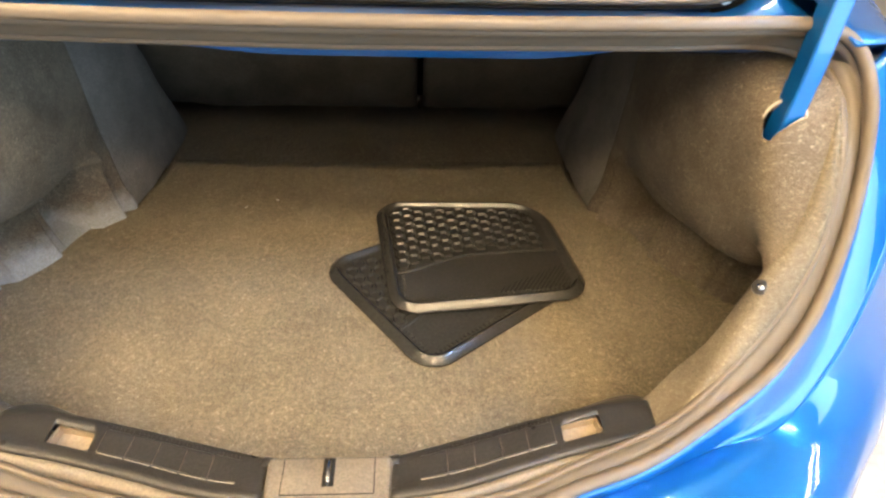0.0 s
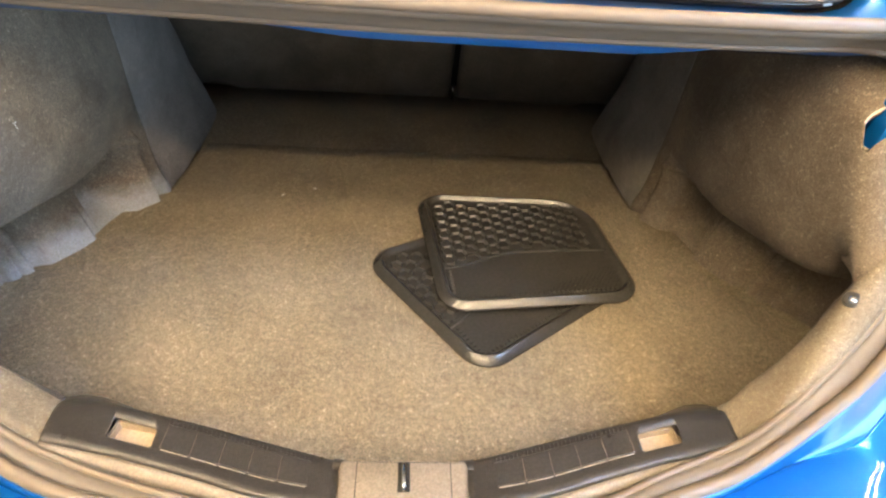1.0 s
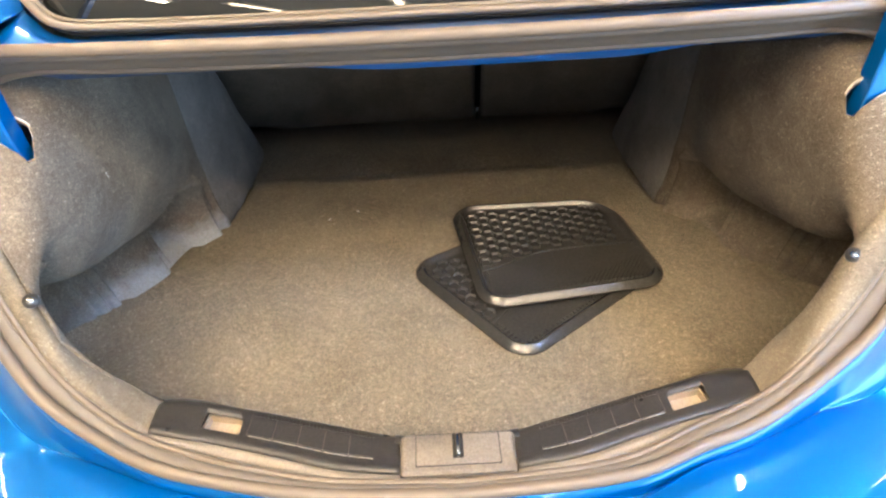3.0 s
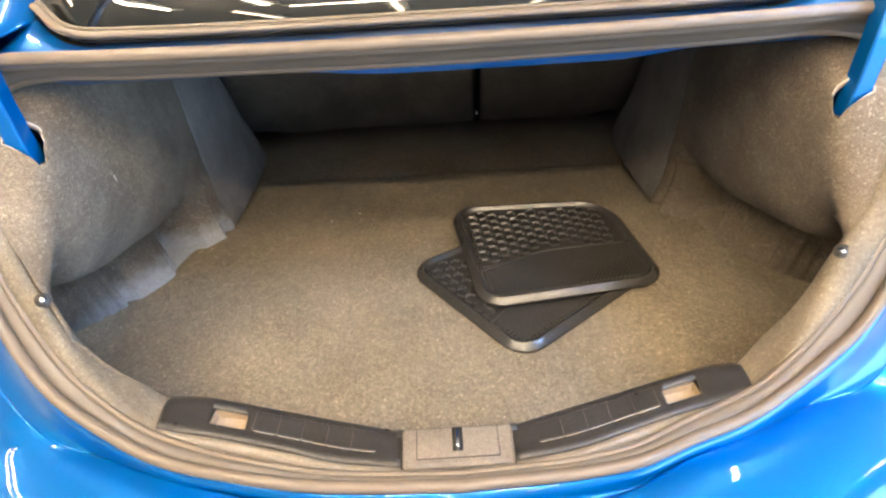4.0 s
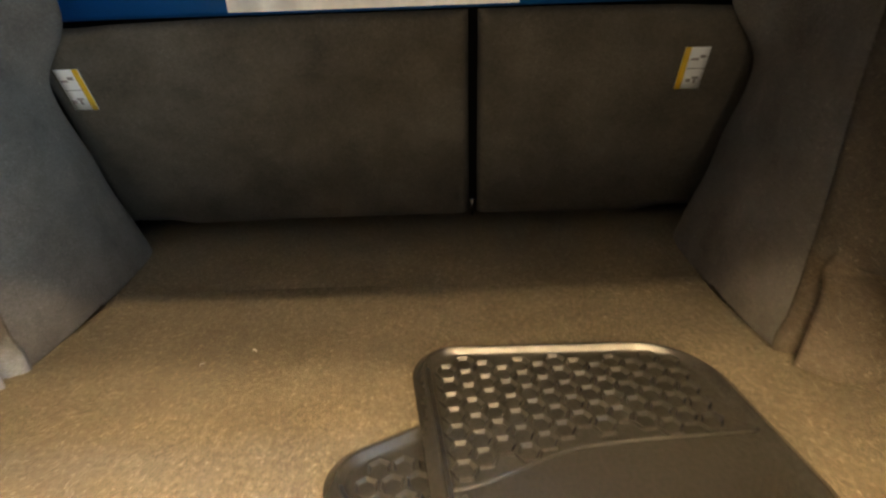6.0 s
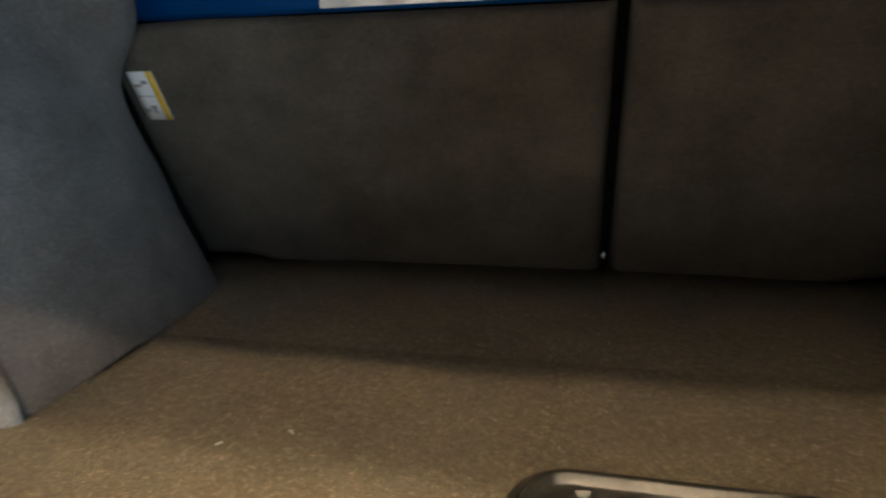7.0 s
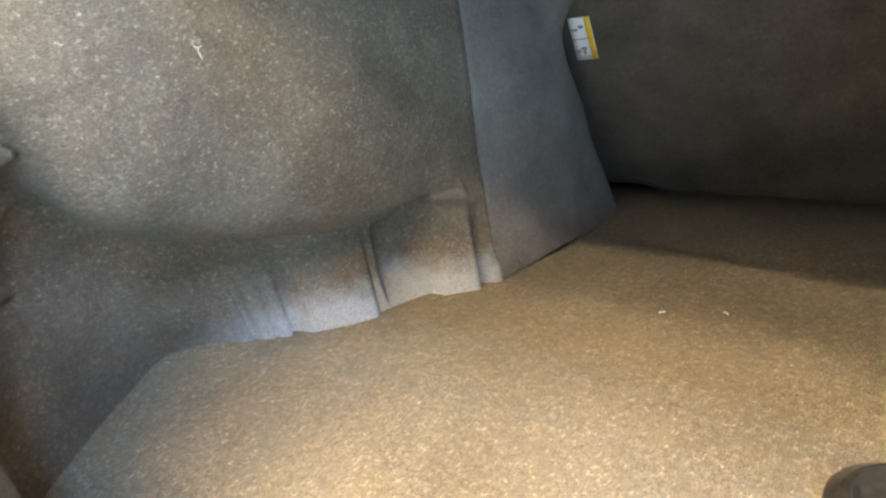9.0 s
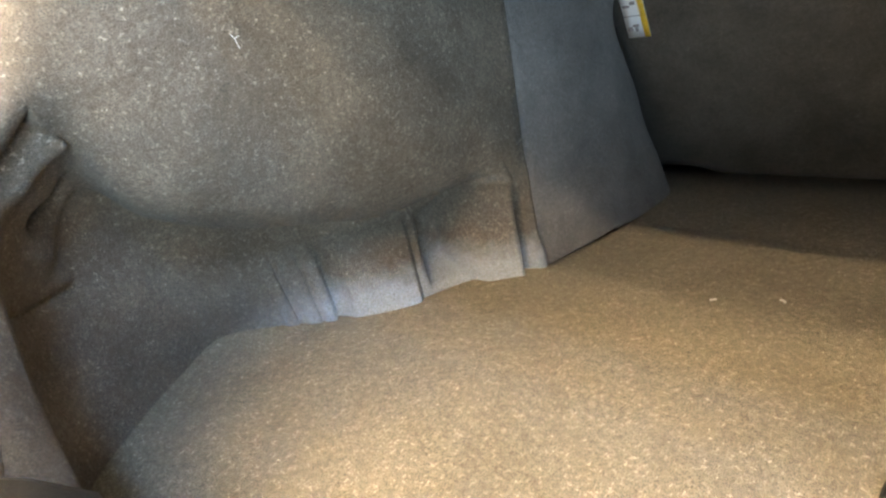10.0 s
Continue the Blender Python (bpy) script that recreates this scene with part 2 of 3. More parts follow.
def part(name, bm, mat, parent=None, label="", thick=0.0, offset=-1.0, smooth=True, bevel=0.0):
    """Links a bmesh as one mesh object under a thing or part."""
    bmesh.ops.recalc_face_normals(bm, faces=bm.faces) if not thick else None
    me = bpy.data.meshes.new(name)
    bm.to_mesh(me)
    bm.free()
    me.materials.append(mat)
    me.shade_smooth() if smooth else None
    ob = new(name, me)
    if parent is not None:
        ob.parent = parent
    if thick:
        s = ob.modifiers.new("thickness", "SOLIDIFY")
        s.thickness, s.offset = thick, offset
    if bevel:
        b = ob.modifiers.new("edges", "BEVEL")
        b.width, b.segments, b.limit_method, b.angle_limit = bevel, 2, "ANGLE", radians(35)
    if label:
        tagged(ob, label)
    return ob


def thing(name, label, category, group="", kind=""):
    return tagged(new(name), label, category, group, kind)


def cut(ob, cutter_bm):
    """Cuts the shape of a bmesh out of a mesh object, for good."""
    me = bpy.data.meshes.new("cutter")
    cutter_bm.to_mesh(me)
    cutter_bm.free()
    tool = new("cutter", me)
    mod = ob.modifiers.new("cut", "BOOLEAN")
    mod.operation, mod.object, mod.solver = "DIFFERENCE", tool, "EXACT"
    bpy.context.view_layer.update()
    done = bpy.data.meshes.new_from_object(ob.evaluated_get(bpy.context.evaluated_depsgraph_get()))
    ob.modifiers.clear()
    ob.data = done
    bpy.data.objects.remove(tool)
    bpy.data.meshes.remove(me)


# ---- lines of the luggage bay (right half; the left one mirrors it) ----
CREST = smooth_line([(0, -.086, .160), (.16, -.077, .160), (.28, -.056, .163), (.36, -.035, .168), (.43, -.004, .182), (.51, .04, .215),
                     (.565, .09, .275), (.595, .135, .345), (.61, .18, .425), (.607, .220, .50), (.587, .252, .546), (.53, .258, .566),
                     (.40, .243, .569), (.2, .235, .568), (0, .235, .567)], 8)
LIP = smooth_line([(0, -.062, .150), (.15, -.052, .150), (.27, -.027, .153), (.35, -.003, .160), (.415, .020, .178), (.487, .060, .222),
                   (.541, .106, .281), (.574, .147, .355), (.586, .193, .437), (.582, .242, .498), (.556, .285, .52), (.50, .295, .53),
                   (.38, .29, .528), (.19, .29, .525), (0, .29, .523)], 8)
FLOOR_LINE = [(.40, .095, 0), (.54, .110, 0), (.62, .178, 0), (.69, .255, 0), (.745, .33, 0), (.70, .40, 0), (.655, .456, 0), (.60, .53, 0),
              (.566, .625, 0), (.498, .72, 0), (.487, .93, 0), (.498, 1.083, 0), (.585, 1.13, 0)]
RECESS_LINE = [(.415, .092, .05), (.55, .112, .11), (.64, .172, .17), (.668, .225, .235), (.674, .285, .198), (.675, .36, .160), (.668, .45, .136),
               (.640, .55, .116), (.598, .645, .116), (.515, .735, .08), (.500, .93, .075), (.518, 1.079, .068), (.605, 1.12, .068)]
EDGE_LINE = [(.417, .094, .070), (.543, .110, .130), (.625, .160, .205), (.640, .215, .262), (.622, .262, .218), (.612, .335, .183), (.605, .430, .156),
             (.598, .525, .136), (.568, .637, .146), (.520, .735, .135), (.517, .93, .130), (.537, 1.076, .125), (.62, 1.115, .125)]
BULGE_LINE = [(.418, .098, .085), (.53, .108, .150), (.585, .140, .235), (.568, .198, .298), (.556, .246, .255), (.554, .318, .222), (.552, .42, .193),
              (.548, .52, .168), (.537, .632, .172), (.525, .735, .18), (.53, .93, .19), (.549, 1.070, .19), (.63, 1.105, .19)]
UPPER_LINE = [(.412, .109, .100), (.487, .113, .166), (.532, .132, .272), (.525, .185, .335), (.512, .25, .345), (.507, .34, .318), (.504, .44, .292),
              (.508, .54, .270), (.52, .65, .285), (.535, .74, .31), (.55, .93, .315), (.569, 1.046, .318), (.64, 1.085, .318)]
SHOULDER_LINE = [(.404, .094, .128), (.484, .108, .196), (.522, .130, .290), (.526, .178, .366), (.506, .228, .457), (.508, .29, .472), (.515, .40, .475),
                 (.52, .52, .45), (.53, .64, .44), (.545, .74, .43), (.548, .90, .43), (.511, 1.029, .42), (.58, 1.07, .42)]
TOP_LINE = [(.397, .076, .148), (.479, .096, .221), (.517, .121, .300), (.554, .161, .372), (.576, .208, .466), (.580, .262, .516), (.57, .38, .545),
            (.56, .50, .548), (.555, .62, .548), (.56, .73, .548), (.555, .90, .548), (.51, 1.00, .548), (.58, 1.06, .548)]

# ---- floor, side walls and shelf of the bay ----
def bar(v, a, b, soft):
    return step(a - soft, a, v) - step(b, b + soft, v)


def bay_floor():
    """A loose load board over the rear, and the lower carpet before the seats."""
    edge = smooth_line(FLOOR_LINE, 10)
    cols = np.linspace(-1, 1, 90)
    board = []
    for p in edge:
        gap = .0035 + .003 * math.sin(31 * p[1]) if .70 < p[1] < .95 else -.02
        if p[1] < .905:
            flat = 1 - step(.70, .88, p[1])
            curl = .016 * (1 - step(.36, .46, p[1]))
            board.append([(c * (p[0] - gap), p[1], .004 + flat * .0018 * math.sin(7 * c + 11 * p[1]) + curl * max(0, (abs(c) - .86) / .14) ** 2) for c in cols])
    board.insert(0, [(c * .40, .02, .003) for c in cols])
    board.append([(c * .478, .909, .004) for c in cols])
    board.append([(c * .468, .914, .0015) for c in cols])
    front = [[(c * w, y, z) for c in cols] for y, w, z in ((.70, .54, -.035), (.86, .53, -.030), (.905, .53, -.004), (.93, .53, -.003), (1.0, .54, -.001), (1.08, .55, .0), (1.3, .60, .0))]
    ob = part("floor", sheet(front), CARPET, thick=0.01)
    tagged(ob, "dark speckled carpet before the rear seat backs", "floor", kind="structure")
    ob = part("floor_board", sheet(board), CARPET, thick=0.006)
    return tagged(ob, "grey-brown speckled carpet load floor of a car boot", "floor", kind="structure")


FINE = 44
# moulded grooves (below nought) and ridges round the access flap in the rear corner: line, depth, half width
HOLLOW = [([(.528, .194, .327), (.541, .170, .304), (.534, .142, .282), (.498, .115, .245)], -.016, .011),
          ([(.552, .190, .305), (.560, .162, .278), (.540, .138, .250)], .014, .011),
          ([(.616, .212, .272), (.630, .194, .252), (.612, .170, .241)], -.024, .009),
          ([(.625, .170, .215), (.590, .145, .215)], .008, .022),
          ([(.646, .186, .165), (.618, .157, .166), (.570, .126, .178)], -.018, .007)]


def away(points, line):
    """Distance of each point from a broken line."""
    best = np.full(points.shape[:-1], 9.0)
    for a, b in zip(np.array(line), np.array(line[1:])):
        t = np.clip(((points - a) @ (b - a)) / ((b - a) @ (b - a)), 0, 1)
        best = np.minimum(best, np.linalg.norm(points - a - t[..., None] * (b - a), axis=-1))
    return best


def side_wall(name, side):
    lines = [smooth_line(l, FINE) for l in (FLOOR_LINE, RECESS_LINE, EDGE_LINE, BULGE_LINE, UPPER_LINE, SHOULDER_LINE, TOP_LINE)]
    cols = np.array([smooth_line([l[i] for l in lines], 20) for i in range(len(lines[0]))])
    lump = sum(depth * np.exp(-(away(cols, line) / width) ** 2) for line, depth, width in HOLLOW)
    for i in range(cols.shape[0]):
        y0 = lines[0][i][1]
        rear = i < FINE * 3
        for j in range(cols.shape[1]):
            x, y, z = cols[i, j]
            top = .105 + .045 * step(.58, .64, y0)
            low = 1 - step(top - .018, top + .014, z)
            # moulded ribs in the recess below the wheel arch
            if not rear:
                foot = 1 - step(.02, .05, z)
                shift = .024 * bar(y0, .634, .668, .004) - .020 * bar(y0, .676, .688, .003) * (1 - step(.05, .13, z)) + .008 * bar(y0, .697, .706, .003) * foot
                shift += .006 * bar(y0, .404, .412, .003) + .008 * bar(y0, .425, .434, .003) + .008 * bar(y0, .443, .450, .002)
                shift += .012 * bar(y0, .474, .540, .014) - .010 * bar(y0, .456, .469, .002) - .046 * bar(y0, .572, .622, .008) * step(.004, .035, z)
                cols[i, j, 0] -= shift * low - .002 * bar(y0, .704, .712, .012) * (1 - low)
                cols[i, j, 2] += .0035 * bar(y0, .77, .87, .03) * (1 - step(0, .03, z))
            # pressed ledge round the access hollow in the rear corner
            else:
                cols[i, j, 0] -= .62 * lump[i, j]
                cols[i, j, 1] += .62 * lump[i, j]
                cols[i, j, 2] -= .35 * lump[i, j]
            # slight waviness of felt over board
            cols[i, j, 0] += .0022 * math.sin(17 * y + 9 * z) * step(.02, .1, z)
    cols[:, :, 2] -= .008 * (cols[:, :, 2] < .002)
    seam = int(np.searchsorted(lines[0][:, 1], .706))
    panel = cols[seam:] + (.0025, 0, 0)
    ob = part(name.replace("wall", "wall_panel"), sheet(panel * (side, 1, 1)), PANEL_FELT, thick=0.006, offset=0)
    tagged(ob, "felt side panel beside the rear seat back, greyed for cool light", "wall", kind="structure")
    ob = part(name, sheet(cols[:seam + 1] * (side, 1, 1)), CARPET_LIT if side < 0 else CARPET_SIDE, thick=0.006, offset=0)
    return tagged(ob, "dark grey carpeted moulded wall over the wheel arch", "wall", kind="structure")


def rim_carpet(name, side):
    top = smooth_line([(.350, .070, .138)] + TOP_LINE[:6], 8)
    lip = smooth_line([(.325, -.012, .132), (.362, .003, .146), (.425, .026, .181), (.487, .060, .222), (.541, .106, .281), (.572, .147, .357), (.586, .195, .449)], 8)
    if side > 0:
        top, lip = (l + np.array([[.024 * (1 - step(.36, .44, p[0])), -.002, 0] for p in l]) for l in (pressed(top), pressed(lip)))
    else:
        top = top + np.array([[.010 * step(.42, .47, p[0]) * (1 - step(.53, .57, p[0])), 0, 0] for p in top])
    wrap = np.array([[step(.36, .50, p[0])] for p in top])
    puff = np.array([[0, 0, step(.42, .50, p[0])] for p in top])
    rows = [(top + wrap * (-.001, .013, -.018)) * (side, 1, 1), (top + wrap * (-.002, .008, -.005)) * (side, 1, 1), (top + wrap * (-.001, .002, .003)) * (side, 1, 1), (top * .7 + lip * .3 + .006 * puff) * (side, 1, 1), (top * .3 + lip * .7 + .004 * puff) * (side, 1, 1), lip * (side, 1, 1)]
    ob = part(name, sheet(rows), CARPET_RIM, thick=0.006, offset=0)
    return tagged(ob, "grey carpeted edge beside the boot's weather strip", "trim", kind="structure")


def shelf():
    xs = np.linspace(-.80, .80, 50)
    prof = [(.312, .552), (.302, .530), (.303, .5065), (.367, .493), (.45, .50), (.75, .505), (1.02, .505), (1.30, .52)]
    ob = part("ceiling", sheet([[(x if z < .525 else x * .62, y, z + ((.018 * step(.22, .42, abs(x)) + .010 * step(-.05, -.2, x)) if y < .31 and z < .54 else 0)) for x in xs] for y, z in prof]), PAINT, thick=0.004, offset=1)
    tagged(ob, "blue painted metal underside of the rear parcel shelf", "ceiling", kind="structure")
    # Near-black sheet and sides, added unseen to keep stray light out of gaps.
    bm = bmesh.new()
    box(bm, (1.40, 1.14, .01), (0, .75, -.055))
    tagged(part("floor_blocker", bm, DARK, smooth=False), "near-black sheet added under the boot carpet to darken gaps", "floor", kind="structure")
    for side in (-1, 1):
        bm = bmesh.new()
        box(bm, (.02, .75, .75), (side * .77, 1.00, .25))
        tagged(part("wall_blocker", bm, DARK, smooth=False), "near-black board added behind the boot lining against stray light", "wall", kind="structure")


def cross_member():
    beam = thing("cross_member", "blue painted steel beam above the rear seat backs", "beam")
    xs = np.linspace(-.60, .60, 30)
    prof = [(1.098, .50), (1.110, .445), (1.113, .420), (1.118, .413), (1.160, .413)]
    part("pressing", sheet([[(x, y, z) for x in xs] for y, z in prof]), PAINT, beam, thick=.002)
    # Pale pad stands in for light from the cabin on the beam.
    rows = [[(x, y - .004 + .0012 * math.sin(x * 90), z) for x in np.linspace(-.28, .20, 40)] for y, z in ((1.105, .470), (1.110, .443), (1.1125, .416))]
    part("gleam_pad", sheet(rows), PALE_METAL, beam, "pale silvery pad in place of light from the cabin")


cross_member()
bay_floor()
wall_left = side_wall("wall_left", -1)
wall_right = side_wall("wall_right", 1)


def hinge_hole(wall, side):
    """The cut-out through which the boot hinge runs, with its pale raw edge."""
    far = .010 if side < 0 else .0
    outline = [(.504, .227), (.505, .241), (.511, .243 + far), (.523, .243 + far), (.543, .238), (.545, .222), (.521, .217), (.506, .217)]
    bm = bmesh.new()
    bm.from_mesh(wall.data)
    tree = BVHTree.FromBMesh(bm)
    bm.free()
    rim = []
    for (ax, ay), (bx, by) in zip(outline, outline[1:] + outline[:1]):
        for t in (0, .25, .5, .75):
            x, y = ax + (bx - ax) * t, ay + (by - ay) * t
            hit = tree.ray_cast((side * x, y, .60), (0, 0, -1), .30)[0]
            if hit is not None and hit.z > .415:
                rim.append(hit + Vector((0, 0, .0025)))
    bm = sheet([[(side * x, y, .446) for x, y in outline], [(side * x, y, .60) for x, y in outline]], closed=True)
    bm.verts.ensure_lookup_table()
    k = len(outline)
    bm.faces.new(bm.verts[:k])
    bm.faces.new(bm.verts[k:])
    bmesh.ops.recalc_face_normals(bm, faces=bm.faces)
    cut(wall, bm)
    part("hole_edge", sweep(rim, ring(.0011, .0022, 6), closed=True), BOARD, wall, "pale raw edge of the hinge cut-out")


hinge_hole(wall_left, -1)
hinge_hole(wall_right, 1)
rim_carpet("trim_left", -1)
rim_carpet("trim_right", 1)
shelf()

# ---- car body round the boot ----
car = thing("car", "glossy blue metallic car with its boot open", "car")


def weather_strip():
    crest, lip = CREST, LIP
    seal = new("weather_strip")
    seal.parent = car
    tagged(seal, "brownish black rubber weather strip")
    loop = mirrored(crest)[:-1]
    part("bulb", sweep(loop + (0, 0, .002), ring(.0078, .0078, 14), closed=True), RUBBER, seal)
    c, l = mirrored(crest)[:-1], mirrored(lip)[:-1]
    rows = [c * 1.0 + (0, 0, -.004), c * .90 + l * .10 + (0, 0, -.009), c * .74 + l * .26 + (0, 0, -.006), c * .62 + l * .38 + (0, 0, .001), c * .3 + l * .7 + (0, 0, .003), l * .84 + c * .16 + (0, 0, .001), l * .93 + c * .07 + (0, 0, -.003)]
    part("band", sheet(rows, closed=True), RUBBER_BAND, seal, thick=0.004)
    part("inner_lip", sweep(l + (0, -.002, .001), ring(.0046, .0046, 10), closed=True), RUBBER, seal)


def body_panels():
    crest = smooth_line([(0, -.086, .160), (.16, -.077, .160), (.28, -.056, .163), (.36, -.035, .168), (.43, -.004, .182), (.51, .04, .215),
                         (.565, .09, .275), (.595, .135, .345), (.61, .18, .425), (.607, .220, .50), (.594, .250, .548)], 8)
    crease = smooth_line([(0, -.118, .135), (.15, -.104, .135), (.26, -.07, .13), (.36, -.037, .125), (.45, -.002, .122), (.54, .03, .13),
                          (.61, .08, .17), (.655, .125, .25), (.675, .17, .36), (.675, .215, .46), (.64, .27, .55)], 8)
    shoulder = smooth_line([(0, -.24, .10), (.2, -.23, .10), (.4, -.165, .10), (.53, -.09, .10), (.62, -.025, .10), (.70, .055, .10),
                            (.765, .12, .11), (.81, .2, .16), (.83, .3, .26), (.835, .4, .36), (.82, .5, .45)], 8)
    gutter = [crest + (0, 0, -.012), crest * .86 + crease * .14 + (0, 0, -.030), crest * .60 + crease * .40 + (0, 0, -.034), crest * .22 + crease * .78 + (0, 0, -.018), crest * .06 + crease * .94 + (0, 0, -.004), crease]
    part("gutter", sheet([mirrored(r) for r in gutter]), PAINT, car, thick=0.003)
    low = shoulder * (1.04, 1.0, 0) + (0, -.02, -.15)
    base = shoulder * (1.02, 1.0, 0) + (0, .02, -.42)
    outer = [crease, crease * .97 + shoulder * .03 + (0, 0, .003), crease * .6 + shoulder * .4 + (0, 0, .008), crease * .2 + shoulder * .8 + (0, 0, .008),
             shoulder, shoulder * (1.03, 1.0, .6) + (0, -.012, -.03), low, base]
    part("crease_edge", sweep(mirrored(crease + (0, 0, .0012)), ring(.0030, .0024, 10)), PAINT, car)
    part("bumper", sheet([mirrored(r) for r in outer]), PAINT, car, "blue rear bumper and wing skin", thick=0.004)
    # bridge between the boot opening and the rear window
    top = smooth_line([(.590, .252, .546), (.53, .264, .566), (.40, .245, .569), (.2, .240, .568), (0, .240, .567)], 8)[::-1]
    sill = smooth_line([(0, .315, .556), (.2, .315, .556), (.38, .318, .557), (.47, .325, .562), (.53, .37, .585)], 8)
    rows = [top + (0, .006, -.006), top * .7 + sill * .3 + (0, .0, -.006), top * .25 + sill * .75 + (0, 0, -.003), sill + (0, 0, .001)]
    part("rear_deck", sheet([mirrored(r) for r in rows]), PAINT, car, thick=0.003)
    # rear pillars
    for s in (-1, 1):
        inner = smooth_line([(.53, .37, .585), (.555, .55, .68), (.53, .9, .86), (.48, 1.3, 1.02)], 6) * (s, 1, 1)
        outer_e = smooth_line([(.575, .238, .552), (.68, .5, .60), (.67, .9, .82), (.6, 1.3, 1.0)], 6) * (s, 1, 1)
        wing = smooth_line([(.64, .27, .55), (.80, .5, .47), (.86, .9, .46), (.87, 1.3, .46)], 6) * (s, 1, 1)
        foot = smooth_line([(.86, .42, .30), (.87, .6, .1), (.88, .9, -.1), (.88, 1.3, -.1)], 6) * (s, 1, 1)
        ground_edge = foot * (1, 1, 0) + (0, 0, -.42)
        rows = [inner, inner * .5 + outer_e * .5 + (0, 0, .012), outer_e, outer_e * .5 + wing * .5 + (s * .02, 0, .0), wing, foot, ground_edge]
        part("rear_wing", sheet(rows), PAINT, car, thick=0.003)


def rear_window():
    win = new("rear_window")
    win.parent = car
    low = mirrored(smooth_line([(0, .318, .562), (.2, .318, .562), (.38, .321, .563), (.47, .33, .568), (.525, .375, .592)], 8))
    high = mirrored(smooth_line([(0, 1.32, 1.06), (.2, 1.32, 1.06), (.33, 1.31, 1.05), (.42, 1.30, 1.04), (.48, 1.28, 1.02)], 8))
    rows = [low * (1 - t) + high * t + (0, 0, .05 * math.sin(math.pi * t)) for t in np.linspace(0, 1, 10)]
    part("pane", sheet(rows), GLASS, win, thick=0.005)
    part("window_seal", sweep(low + (0, -.001, .009), ring(.0070, .0050, 10)), RUBBER, win, "brownish rubber window seal")
    part("seal_lip", sweep(low + (0, .010, .013), ring(.003, .003, 8)), RUBBER, win, "thin rubber lip on the glass")


def hinge(side):
    arm = new("hinge_arm")
    arm.parent = car
    line = smooth_line([(side * .5275, .236, .424), (side * .529, .236, .44), (side * .533, .238, .49), (side * .5365, .243, .56), (side * .5415, .258, .66), (side * .544, .30, .80)], 6)
    sec = [(-.0085, -.014), (.0085, -.014), (.0105, -.0132), (.0115, -.0115), (.0115, .0115), (.0085, .014), (-.0085, .014), (-.0115, .0115), (-.0115, -.0115), (-.0105, -.0132)]
    part("arm", sweep(line, sec, up=(0, 1, 0)), PAINT, arm, smooth=False)
    # Near-black disc on the arm paints the hole's shade.
    bm = sweep([(side * .5375, .2305, .548), (side * .5375, .2335, .548)], ring(.005, .005, 10))
    part("bolt_hole", bm, DARK, arm)


weather_strip()
body_panels()
rear_window()
hinge(-1)
hinge(1)

# ---- boot sill trim ----
SILL_IN = [(0, .012, .128), (.072, .017, .128), (.157, .040, .128), (.237, .060, .132), (.315, .071, .147), (.355, .076, .151), (.397, .080, .151)]
SILL_CREST = [(0, -.045, .140), (.072, -.045, .140), (.15, -.035, .142), (.225, -.015, .146), (.30, .003, .152), (.345, .010, .158), (.388, .016, .166)]


